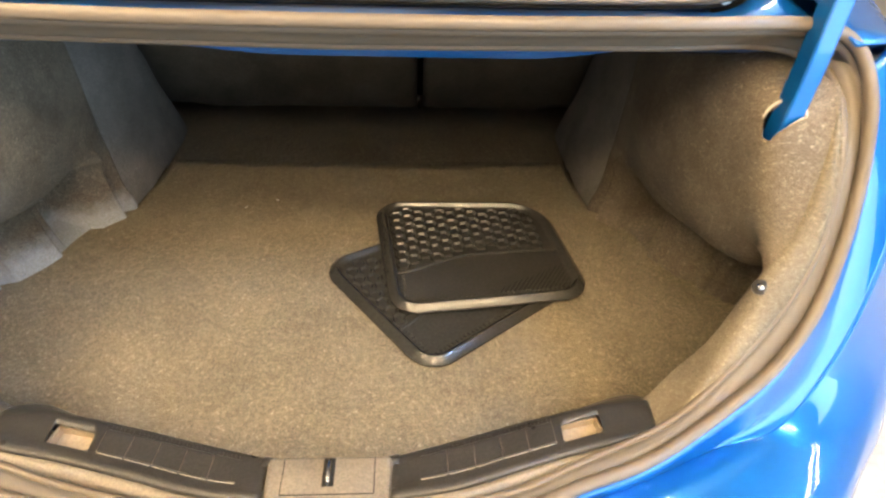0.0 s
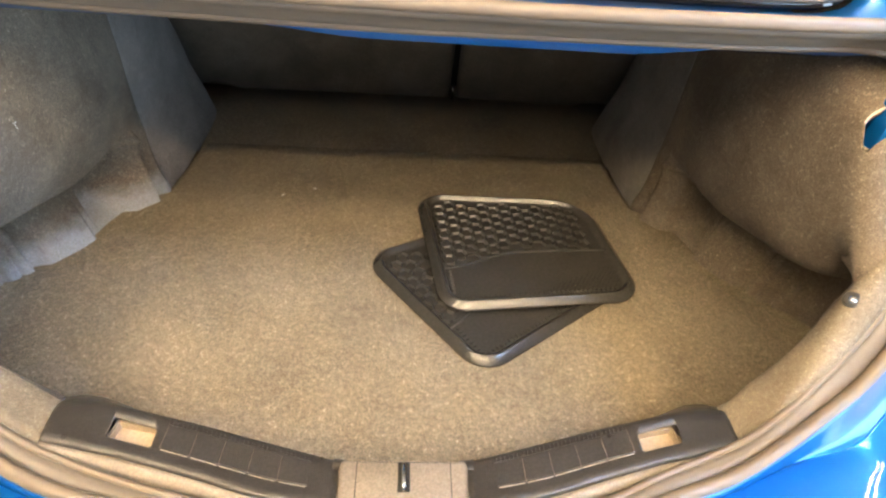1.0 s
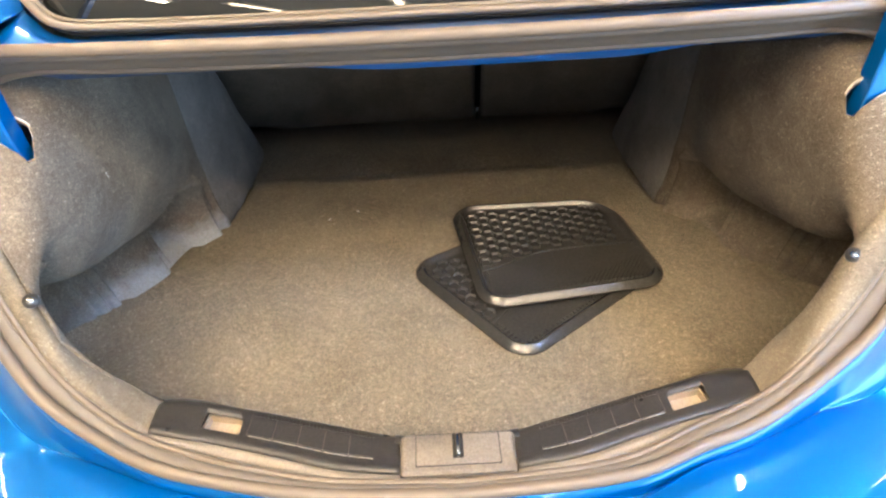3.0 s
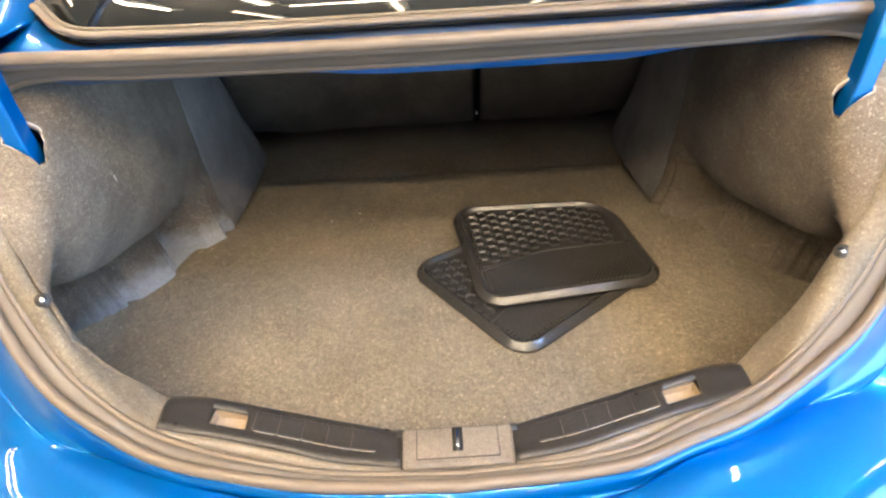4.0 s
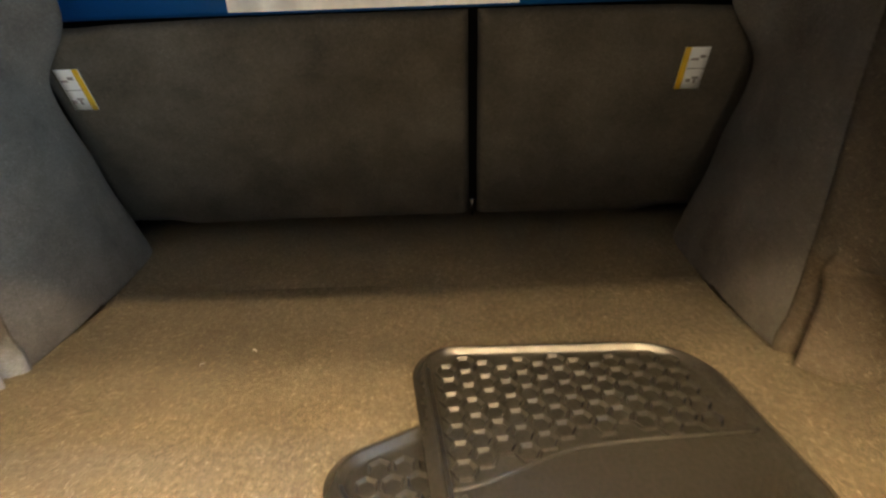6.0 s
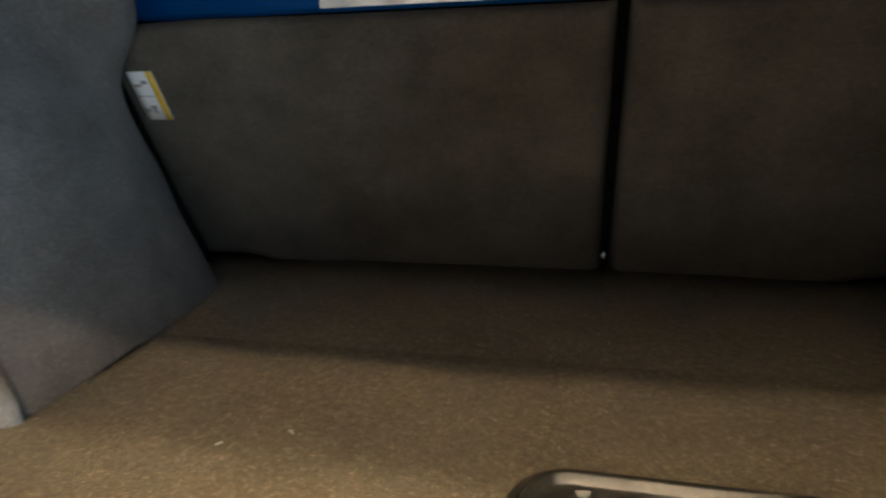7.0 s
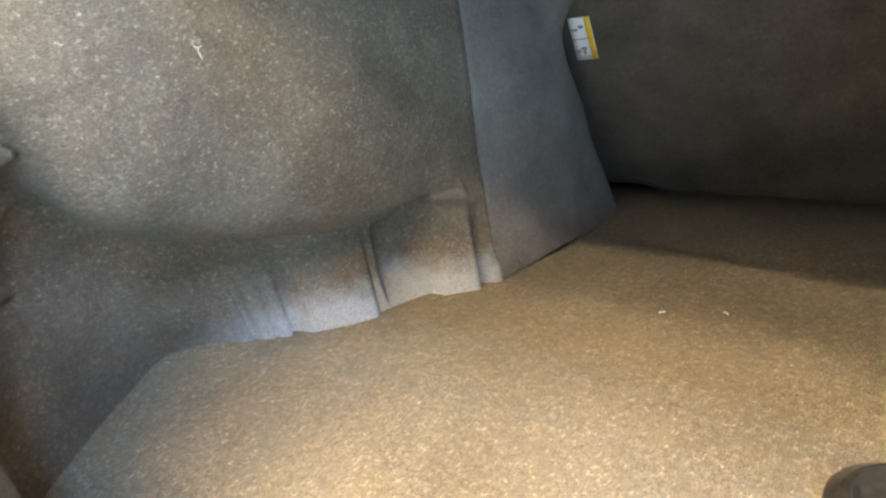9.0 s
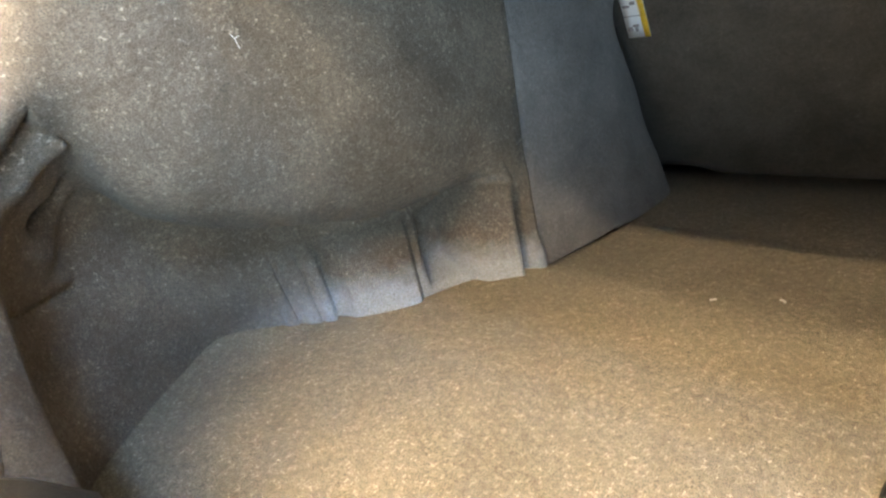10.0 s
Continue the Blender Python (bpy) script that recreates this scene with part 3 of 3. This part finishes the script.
def sill_trim():
    trim = thing("sill_trim", "black grained plastic boot sill trim with a latch cover", "trim")
    for s in (-1, 1):
        inn, cr = smooth_line(SILL_IN[1:], 10), smooth_line(SILL_CREST[1:], 10)
        slope = np.array([[0.0, .034 * step(.30, .395, p[0]), -.036 * step(.30, .395, p[0])] for p in inn])
        rows = [inn * (1, 1, 0) + (0, .012, -.004) + slope * (1, 1, 0), inn * (1, 1, .4) + (0, .008, 0) + slope * (1, 1, .4), inn + (0, .004, -.008) + slope, inn + (0, .001, -.002) + slope * .3, inn + (0, -.004, 0),
                inn * .66 + cr * .34 + (0, 0, -.001) - slope * (0, 0, .06), inn * .33 + cr * .67 + (0, 0, -.002) - slope * (0, 0, .06),
                cr + (0, .014, .0), cr + (0, .008, -.0002), cr + (0, .002, -.0026), cr + (0, -.004, -.0050), cr + (0, -.0085, -.0085), cr + (0, -.0120, -.013), cr + (0, -.0130, -.024)]
        wing = part("wing", sheet([r * (s, 1, 1) for r in rows[:10]]), PLASTIC, trim, thick=0.003, offset=s)
        part("front_edge", sheet([r * (s, 1, 1) for r in rows[9:]]), PLASTIC_GLINT, trim, "front edge with warm highlight in its colour", thick=0.003, offset=s)
        q = Matrix.Rotation(s * .20, 3, "Z")
        bm = bmesh.new()
        box(bm, (.048, .027, .06), (s * .304, .040, .155), q, .004)
        for v in bm.verts:
            v.co.x += s * .25 * (v.co.y - .040)
        cut(wing, bm)
        # the hollow of the tie-down pocket
        bm = bmesh.new()
        for dx, dy, sx, sy in ((0, .0150, .056, .003), (0, -.0150, .056, .003), (.027, 0, .003, .030), (-.027, 0, .003, .030)):
            box(bm, (sx, sy, .022), Vector((s * .304, .040, .1285)) + q @ Vector((dx, dy, 0)), q)
        box(bm, (.056, .032, .003), (s * .304, .040, .126), q)
        part("pocket", bm, POCKET, trim, "tie-down pocket coloured as warmly lit", smooth=False)
        # five ribbed tread pads along each wing
        for k in range(5):
            a, b = .105 + .033 * k, .105 + .033 * k + .0315
            pad = []
            for t in (.14, .16, .60, .615):
                row = []
                for x in np.linspace(a, b, 5):
                    y0, y1 = np.interp(x, inn[:, 0], inn[:, 1]), np.interp(x, cr[:, 0], cr[:, 1])
                    z0, z1 = np.interp(x, inn[:, 0], inn[:, 2]), np.interp(x, cr[:, 0], cr[:, 2])
                    row.append((s * x, y0 + (y1 - y0) * t, z0 + (z1 - z0) * t - .003 * t + (.0004 if t in (.14, .615) else .0018)))
                pad.append(row)
            part("tread_pad", sheet(pad), PLASTIC, trim, smooth=False)
            bm = bmesh.new()
            for x in np.linspace(a + .003, b - .003, 6):
                y0, z0 = np.interp(x, inn[:, 0], inn[:, 1]), np.interp(x, inn[:, 0], inn[:, 2])
                box(bm, (.0010, .007, .0014), (s * x, y0 - .007, z0 + .0014))
            part("grip_ribs", bm, PLASTIC, trim, smooth=False)
            x0, x1 = a + .001, b - .001
            line = []
            for x in np.linspace(x0, x1, 5):
                y0, y1 = np.interp(x, inn[:, 0], inn[:, 1]), np.interp(x, cr[:, 0], cr[:, 1])
                z0, z1 = np.interp(x, inn[:, 0], inn[:, 2]), np.interp(x, cr[:, 0], cr[:, 2])
                line.append((s * x, y0 + (y1 - y0) * .64, z0 + (z1 - z0) * .64 - .0007))
            part("bead", sweep(line, ring(.00045, .00045, 6)), BOARD, trim, "thin pale bead")
            seam = []
            for t in np.linspace(.10, .62, 6):
                y0, y1 = np.interp(b, inn[:, 0], inn[:, 1]), np.interp(b, cr[:, 0], cr[:, 1])
                z0, z1 = np.interp(b, inn[:, 0], inn[:, 2]), np.interp(b, cr[:, 0], cr[:, 2])
                seam.append((s * (b + .0008), y0 + (y1 - y0) * t, z0 + (z1 - z0) * t - .003 * t + .0015))
            part("pad_seam", sweep(seam, ring(.00032, .00032, 6)), PLASTIC_GREY, trim, "fine lighter seam")
    # inner face across the middle
    mid = mirrored(smooth_line([(0, .010, .128), (.04, .012, .128), (.08, .018, .128)], 6))
    rows = [mid * (1, 1, 0) + (0, .012, -.004), mid * (1, 1, .5) + (0, .008, 0), mid + (0, .004, -.008), mid + (0, .001, -.002), mid + (0, -.004, 0), mid + (0, -.010, .0)]
    part("middle_face", sheet(rows), PLASTIC, trim, thick=0.003)
    # raised latch cover in the middle
    bm = bmesh.new()
    box(bm, (.142, .060, .03), (0, -.016, .124), None, .005)
    for v in bm.verts:
        if v.co.z < .12:
            v.co.x *= 1.14
    cover = part("latch_cover", bm, PLASTIC_GREY, trim, "grained grey latch cover", smooth=False)
    bm = bmesh.new()
    box(bm, (.1056, .0456, .003), (0, -.012, .1383), None, .001)
    part("plate_seam", bm, DARK, cover, "dark seam round the plate")
    bm = bmesh.new()
    box(bm, (.104, .044, .004), (0, -.012, .1388), None, .0015)
    part("plate", bm, PLASTIC_GREY, cover)
    # Raised near-black block paints the shade inside the slot.
    bm = bmesh.new()
    box(bm, (.014, .036, .004), (0, -.008, .1396), None, .0015)
    part("latch_slot", bm, DARK, cover)
    bm = sweep(smooth_line([(0, .006, .139), (0, .003, .145), (0, -.010, .1465), (0, -.020, .145), (0, -.023, .139)], 5), ring(.0028, .0028, 8))
    part("striker", bm, CHROME, cover, "shiny steel striker loop")
    return trim


sill_trim()


# ---- seat backs ----
def seat_y(x, z):
    """Depth of the seat backs' faces: leaning, with side bolsters that come forward."""
    v = z / .41
    return 1.222 - .117 * v - (.012 + .058 * v) * step(.24, .52, abs(x))


def rear_seat(x0, x1, label):
    seat = thing("rear_seat", label, "seat", "folding rear seat backs")
    n, m = 60, 30
    rows = []
    for j in range(m + 1):
        v = j / m
        row = []
        for i in range(n + 1):
            x = x0 + (x1 - x0) * i / n
            low = -.02 + .034 * step(.39, .52, abs(x))
            z = low + (.408 - low - .003 * step(.44, .52, abs(x))) * v
            x2 = x
            edge = min(abs(x - x0), abs(x1 - x), (1 - v) * .4, v * .4 + .1)
            row.append((x2, seat_y(x2, z) + .016 * math.exp(-edge / .006) + .002 * math.sin(13 * x) * math.sin(11 * z), z))
        rows.append(row)
    part("back_panel", sheet(rows), SEAT_FELT, seat, thick=0.05, offset=-1)
    return seat


def warning_label(seat, x0, x1, flip):
    """A paper label with a yellow band and two small pictures, too small to read."""
    def patch(a, b, lo, hi, lift):
        rows = []
        for z in np.linspace(lo, hi, 4):
            rows.append([(x, seat_y(x, z) - lift, z) for x in np.linspace(a, b, 4)])
        return sheet(rows)
    z0, z1 = .270, .342
    lab = part("warning_label", patch(x0, x1, z0, z1, .004), PAPER, seat, "white paper label with a yellow band", thick=.0008)
    w = x1 - x0
    band = (x0 + .76 * w, x1) if not flip else (x0, x0 + .24 * w)
    rest = (x0, x0 + .76 * w) if not flip else (x0 + .24 * w, x1)
    part("yellow_band", patch(*band, z0, z1, .0056), YELLOW, lab, thick=.0006)
    zm = (z0 + z1) / 2
    part("divider", patch(rest[0] + .001, rest[1], zm - .0006, zm + .0006, .0056), INK, lab, thick=.0004)
    rw = rest[1] - rest[0]
    for z, a, b, h in ((z0 + .012, .15, .40, .006), (z0 + .018, .45, .80, .004), (zm + .014, .12, .5, .004), (zm + .018, .55, .85, .005), (z0 + .010, .55, .7, .008)):
        part("print_bar", patch(rest[0] + a * rw, rest[0] + b * rw, z, z + h, .0056), INK, lab, thick=.0004)


left_seat = rear_seat(-.60, .116, "wide dark felt-backed folding rear seat back")
right_seat = rear_seat(.132, .60, "narrow dark felt-backed folding rear seat back")
warning_label(left_seat, -.568, -.527, False)
warning_label(right_seat, .466, .506, True)
# Near-black board added behind the seats so their gap stays dark.
bm = bmesh.new()
box(bm, (1.6, .03, .75), (0, 1.32, .25))
tagged(part("wall_front", bm, DARK, smooth=False), "near-black board added behind the rear seat backs to darken gaps", "wall", kind="structure")
bm = sweep([(.1215, 1.214, -.002), (.1215, 1.205, .040)], ring(.003, .003, 8))
tagged(part("seat_latch_pin", bm, CHROME), "small steel pin at the foot of the gap between seat backs", "pin")


# ---- rubber mats ----
def mat_shape():
    """Corners of a mat, counter-clockwise from the near left one."""
    return [(0, 0), (.374, 0), (.356, .303), (-.010, .350)]


def rounded(corners, r, n=8, inset=0.0):
    pts = []
    k = len(corners)
    for i in range(k):
        a, b, c = Vector(corners[i - 1]), Vector(corners[i]), Vector(corners[(i + 1) % k])
        u, w = (a - b).normalized(), (c - b).normalized()
        half = u.angle(w) / 2
        mid = (u + w).normalized()
        b = b + mid * (inset / math.sin(half))
        rr = max((r if i != 2 else r * 1.9) - inset, .006)
        centre = b + mid * (rr / math.sin(half))
        p0, p1 = b + u * (rr / math.tan(half)), b + w * (rr / math.tan(half))
        a0 = math.atan2(p0.y - centre.y, p0.x - centre.x)
        a1 = math.atan2(p1.y - centre.y, p1.x - centre.x)
        while a1 < a0:
            a1 += 2 * math.pi
        for t in range(n + 1):
            g = a0 + (a1 - a0) * t / n
            pts.append((centre.x + rr * math.cos(g), centre.y + rr * math.sin(g)))
    return pts


def inside(poly, x, y, margin):
    k = len(poly)
    for i in range(k):
        (ax, ay), (bx, by) = poly[i], poly[(i + 1) % k]
        d = math.hypot(bx - ax, by - ay)
        if ((bx - ax) * (y - ay) - (by - ay) * (x - ax)) / d < margin:
            return False
    return True


def divide(x):
    """Height of the line between the hexagon field and the plain heel pad."""
    return .108 + .036 * step(.02, .17, x) - .006 * step(.2, .36, x)


def floor_mat(m, label):
    mat = thing("floor_mat", label, "floor mat", "rubber car mats")
    c = mat_shape()
    prof = [(.003, 0.0), (0, .0015), (.0006, .0038), (.0012, .0046), (.0118, .0131), (.0126, .0137), (.0140, .0144), (.0155, .0144), (.0168, .0138), (.0173, .0132),
            (.0218, .0071), (.0223, .0066), (.0250, .0050), (.028, .0045)]
    rows = [[(x, y, z) for x, y in rounded(c, .055, 10, i)] for i, z in prof]
    bm = sheet(rows, closed=True)
    bm.faces.new([bm.verts.new((x, y, .0045)) for x, y in rounded(c, .055, 10, .028)])
    bm.faces.new([bm.verts.new((x, y, .0)) for x, y in rounded(c, .055, 10, .003)][::-1])
    bmesh.ops.remove_doubles(bm, verts=bm.verts, dist=1e-5)
    part("tray", bm, MAT_RUBBER, mat, bevel=.0)
    # sunken hexagons with sloped sides over the far part
    s = .0150
    bm = bmesh.new()
    loops = []
    for r, z in ((s, .0046), (s, .0088), (s - .0018, .0090), (s - .0054, .0050)):
        loops.append([bm.verts.new((r * math.cos(math.pi / 3 * k), r * math.sin(math.pi / 3 * k), z)) for k in range(6)])
    for a, b in zip(loops, loops[1:]):
        for k in range(6):
            bm.faces.new((a[k], a[(k + 1) % 6], b[(k + 1) % 6], b[k]))
    bm.faces.new(loops[-1])
    cell = bpy.data.meshes.new("hexagon")
    bm.to_mesh(cell)
    bm.free()
    cell.materials.append(MAT_RUBBER)
    for i in range(-2, 20):
        for j in range(-2, 16):
            x, y = .012 + 1.5 * s * i, .118 + math.sqrt(3) * s * (j + .5 * (i % 2))
            if inside(c, x, y, .038) and y > divide(x) + .014:
                ob = new("hexagon", cell)
                ob.parent, ob.location = mat, (x, y, 0)
    # raised line along the edge of the heel pad
    line = [(x, divide(x), .0062) for x in np.linspace(.020, .345, 30)]
    part("ridge", sweep(line, ring(.0022, .0022, 8)), MAT_RUBBER, mat)
    # slanted ribs in the near right corner
    bm = bmesh.new()
    for k in range(17):
        x0, y0 = .200 + .0085 * k, .030
        length = min(.020 + .0065 * k, .085)
        a, b = Vector((x0, y0)), Vector((x0 + length * .62, y0 + length * .78))
        while b.x > .340 or not inside(c, b.x, b.y, .030):
            b = a + (b - a) * .9
            if (b - a).length < .006:
                break
        if (b - a).length < .008 or not inside(c, a.x, a.y, .026):
            continue
        mid, d = (a + b) / 2, b - a
        box(bm, (d.length, .0026, .0050), (mid.x, mid.y, .0066), Matrix.Rotation(math.atan2(d.y, d.x), 3, "Z"))
    part("slanted_ribs", bm, MAT_RUBBER, mat, smooth=False)
    # short ribs inside the near rim
    bm = bmesh.new()
    for x in np.linspace(.040, .335, 34):
        box(bm, (.0022, .005, .003), (x, .031, .006))
    for y in np.linspace(.045, .10, 7):
        box(bm, (.005, .0022, .003), (.030, y, .006))
    part("short_ribs", bm, MAT_RUBBER, mat, smooth=False)
    mat.matrix_world = m
    return mat


upper_mat = floor_mat(pose(.062, .357, .0180, .5, -.6, 6.2), "black rubber car mat with a hexagon pattern")
lower_mat = floor_mat(pose(.124, .233, .0045, 0, 0, 36.0), "black rubber car mat lying turned under another")

# ---- garage round the car ----
def slab(name, size, centre, mat, label, category, kind="structure"):
    bm = bmesh.new()
    box(bm, size, centre)
    return tagged(part(name, bm, mat, smooth=False), label, category, kind=kind)


G = -.62
slab("ground", (10, 20, .1), (0, -3.5, G - .05), CONCRETE, "smooth pale grey workshop floor", "floor")
slab("ceiling_hall", (10, 20, .1), (0, -3.5, 2.45), CEIL, "pale workshop ceiling", "ceiling")
slab("wall_west", (.15, 20, 3.02), (-5.08, -3.5, G + 1.51), WALLPAINT, "pale painted workshop wall", "wall")
slab("wall_north", (10, .15, 3.02), (0, 6.58, G + 1.51), WALLPAINT, "pale painted workshop wall", "wall")
bm = bmesh.new()
box(bm, (10, .15, .5), (0, -13.58, G + .25))
box(bm, (10, .15, .4), (0, -13.58, G + 2.82))
for x in (-4.6, 4.6):
    box(bm, (.8, .15, 2.12), (x, -13.58, G + 1.56))
tagged(part("wall_south", bm, WALLPAINT, smooth=False), "pale workshop wall with a wide opening for the fill light", "wall", kind="structure")
# Unseen warm fill, added to lighten the seat backs and shaded hollows.
seat_fill_light = new("seat_fill", bpy.data.lights.new("seat_fill", "AREA"))
seat_fill_light.data.shape, seat_fill_light.data.size, seat_fill_light.data.size_y = "RECTANGLE", 8.2, 2.0
seat_fill_light.data.energy, seat_fill_light.data.color = 260, (1.0, 0.88, 0.72)
seat_fill_light.matrix_world = look((0, -13.45, G + 1.56), (0, 0, G + 1.56))
bm = bmesh.new()
box(bm, (.15, 8.0, 3.02), (5.08, 2.5, G + 1.51))
box(bm, (.15, 6.0, 3.02), (5.08, -10.5, G + 1.51))
box(bm, (.15, 6.0, .5), (5.08, -4.5, G + 2.77))
tagged(part("wall_east", bm, WALLPAINT, smooth=False), "pale workshop wall with a wide open doorway", "wall", kind="structure")
door_light = new("doorway_daylight", bpy.data.lights.new("doorway_daylight", "AREA"))
door_light.data.shape, door_light.data.size, door_light.data.size_y = "RECTANGLE", 5.8, 2.4
door_light.data.energy, door_light.data.color = 430, (0.55, 0.76, 1.0)
door_light.matrix_world = look((4.95, -4.5, G + 1.27), (0, -4.5, G + 1.27))


def strip_lamp(m, tube, label):
    lamp = thing("strip_lamp", label, "lamp", "ceiling tube lamps")
    bm = bmesh.new()
    box(bm, (.14, 1.5, .05), (0, 0, -.025), None, .006)
    part("housing", bm, STEEL_DARK, lamp)
    part("tube", sweep([(-.0, -.7, -.07), (0, 0, -.07), (0, .7, -.07)], ring(.02, .02, 10)), tube, lamp, "glowing tube")
    lamp.matrix_world = m
    return lamp


cool = strip_lamp(pose(2.15, -.80, 2.40, 0, 0, 90), TUBE_COOL, "long cool white tube lamp on the workshop ceiling")
copy_thing(cool, pose(2.15, -.55, 2.40, 0, 0, 90))
first = strip_lamp(pose(-.9, -.85, 2.40), TUBE, "long warm white tube lamp on the workshop ceiling")
for x, y in ((-1.5, -.85), (-1.6, 1.6), (1.6, 1.6)):
    copy_thing(first, pose(x, y, 2.40))
for x, y in ((.45, -1.25), (-.10, -1.80)):
    copy_thing(first, pose(x, y, 2.40, 0, 0, 90))
dim = strip_lamp(pose(-1.2, -2.7, 2.40), TUBE_DIM, "dim warm tube lamp on the workshop ceiling")
for x, y in ((-.2, -2.7), (.8, -2.7), (-3.6, .4), (-3.85, .4), (3.6, .4), (3.85, .4)):
    copy_thing(dim, pose(x, y, 2.40))
for x, y in ((.60, -.70), (1.42, -1.80)):
    copy_thing(dim, pose(x, y, 2.40, 0, 0, 90))


# ---- small things in the boot ----
def push_pin(side):
    pin = thing("push_pin", "small round dark plastic push pin in the carpet edge", "pin", "push pins in the trim")
    up = Vector((side * -.35, -.62, .70)).normalized()
    c = Vector((side * .519, .119, .306)) if side < 0 else Vector((.509, .124, .303))
    part("head", sweep([c + up * .001, c + up * .004, c + up * .0055], ring(.0095, .0095, 14)), PLASTIC, pin)
    part("centre", sweep([c + up * .0055, c + up * .0075], ring(.0045, .0045, 10)), CHROME, pin, "shiny middle of the pin")


push_pin(-1)
push_pin(1)


def lint(points, r, label):
    bm = sweep(smooth_line(points, 5), ring(r, r, 6))
    tagged(part("lint", bm, LINT), label, "lint", "bits of lint")


bm = bmesh.new()
bm.from_mesh(wall_left.data)
wall_tree = BVHTree.FromBMesh(bm)
bm.free()


def on_wall(y, z):
    """A place just proud of the wheel arch carpet."""
    hit = wall_tree.ray_cast((-.2, y, z), (-1, 0, 0), .6)[0]
    return (hit.x + .0045, y, z)


lint([on_wall(.333, .3635), on_wall(.336, .360), on_wall(.337, .356), on_wall(.3385, .352)], .0004, "white thread of lint on the wheel arch carpet")
lint([on_wall(.336, .360), on_wall(.338, .3612), on_wall(.340, .3618)], .0004, "white thread of lint on the wheel arch carpet")
lint([(-.559, .630, .007), (-.556, .632, .008), (-.553, .633, .007)], .0015, "white crumb on the boot floor carpet")
lint([(-.503, .080, .2325), (-.498, .077, .2325), (-.493, .080, .232), (-.488, .078, .232)], .0009, "pinkish thread of lint on the carpet edge")
lint([(-.266, .704, .006), (-.263, .706, .0065), (-.261, .709, .006)], .0010, "pale crumb on the boot floor carpet")
lint([(-.203, .736, .006), (-.199, .735, .0065), (-.197, .732, .006)], .0011, "pale crumb on the boot floor carpet")
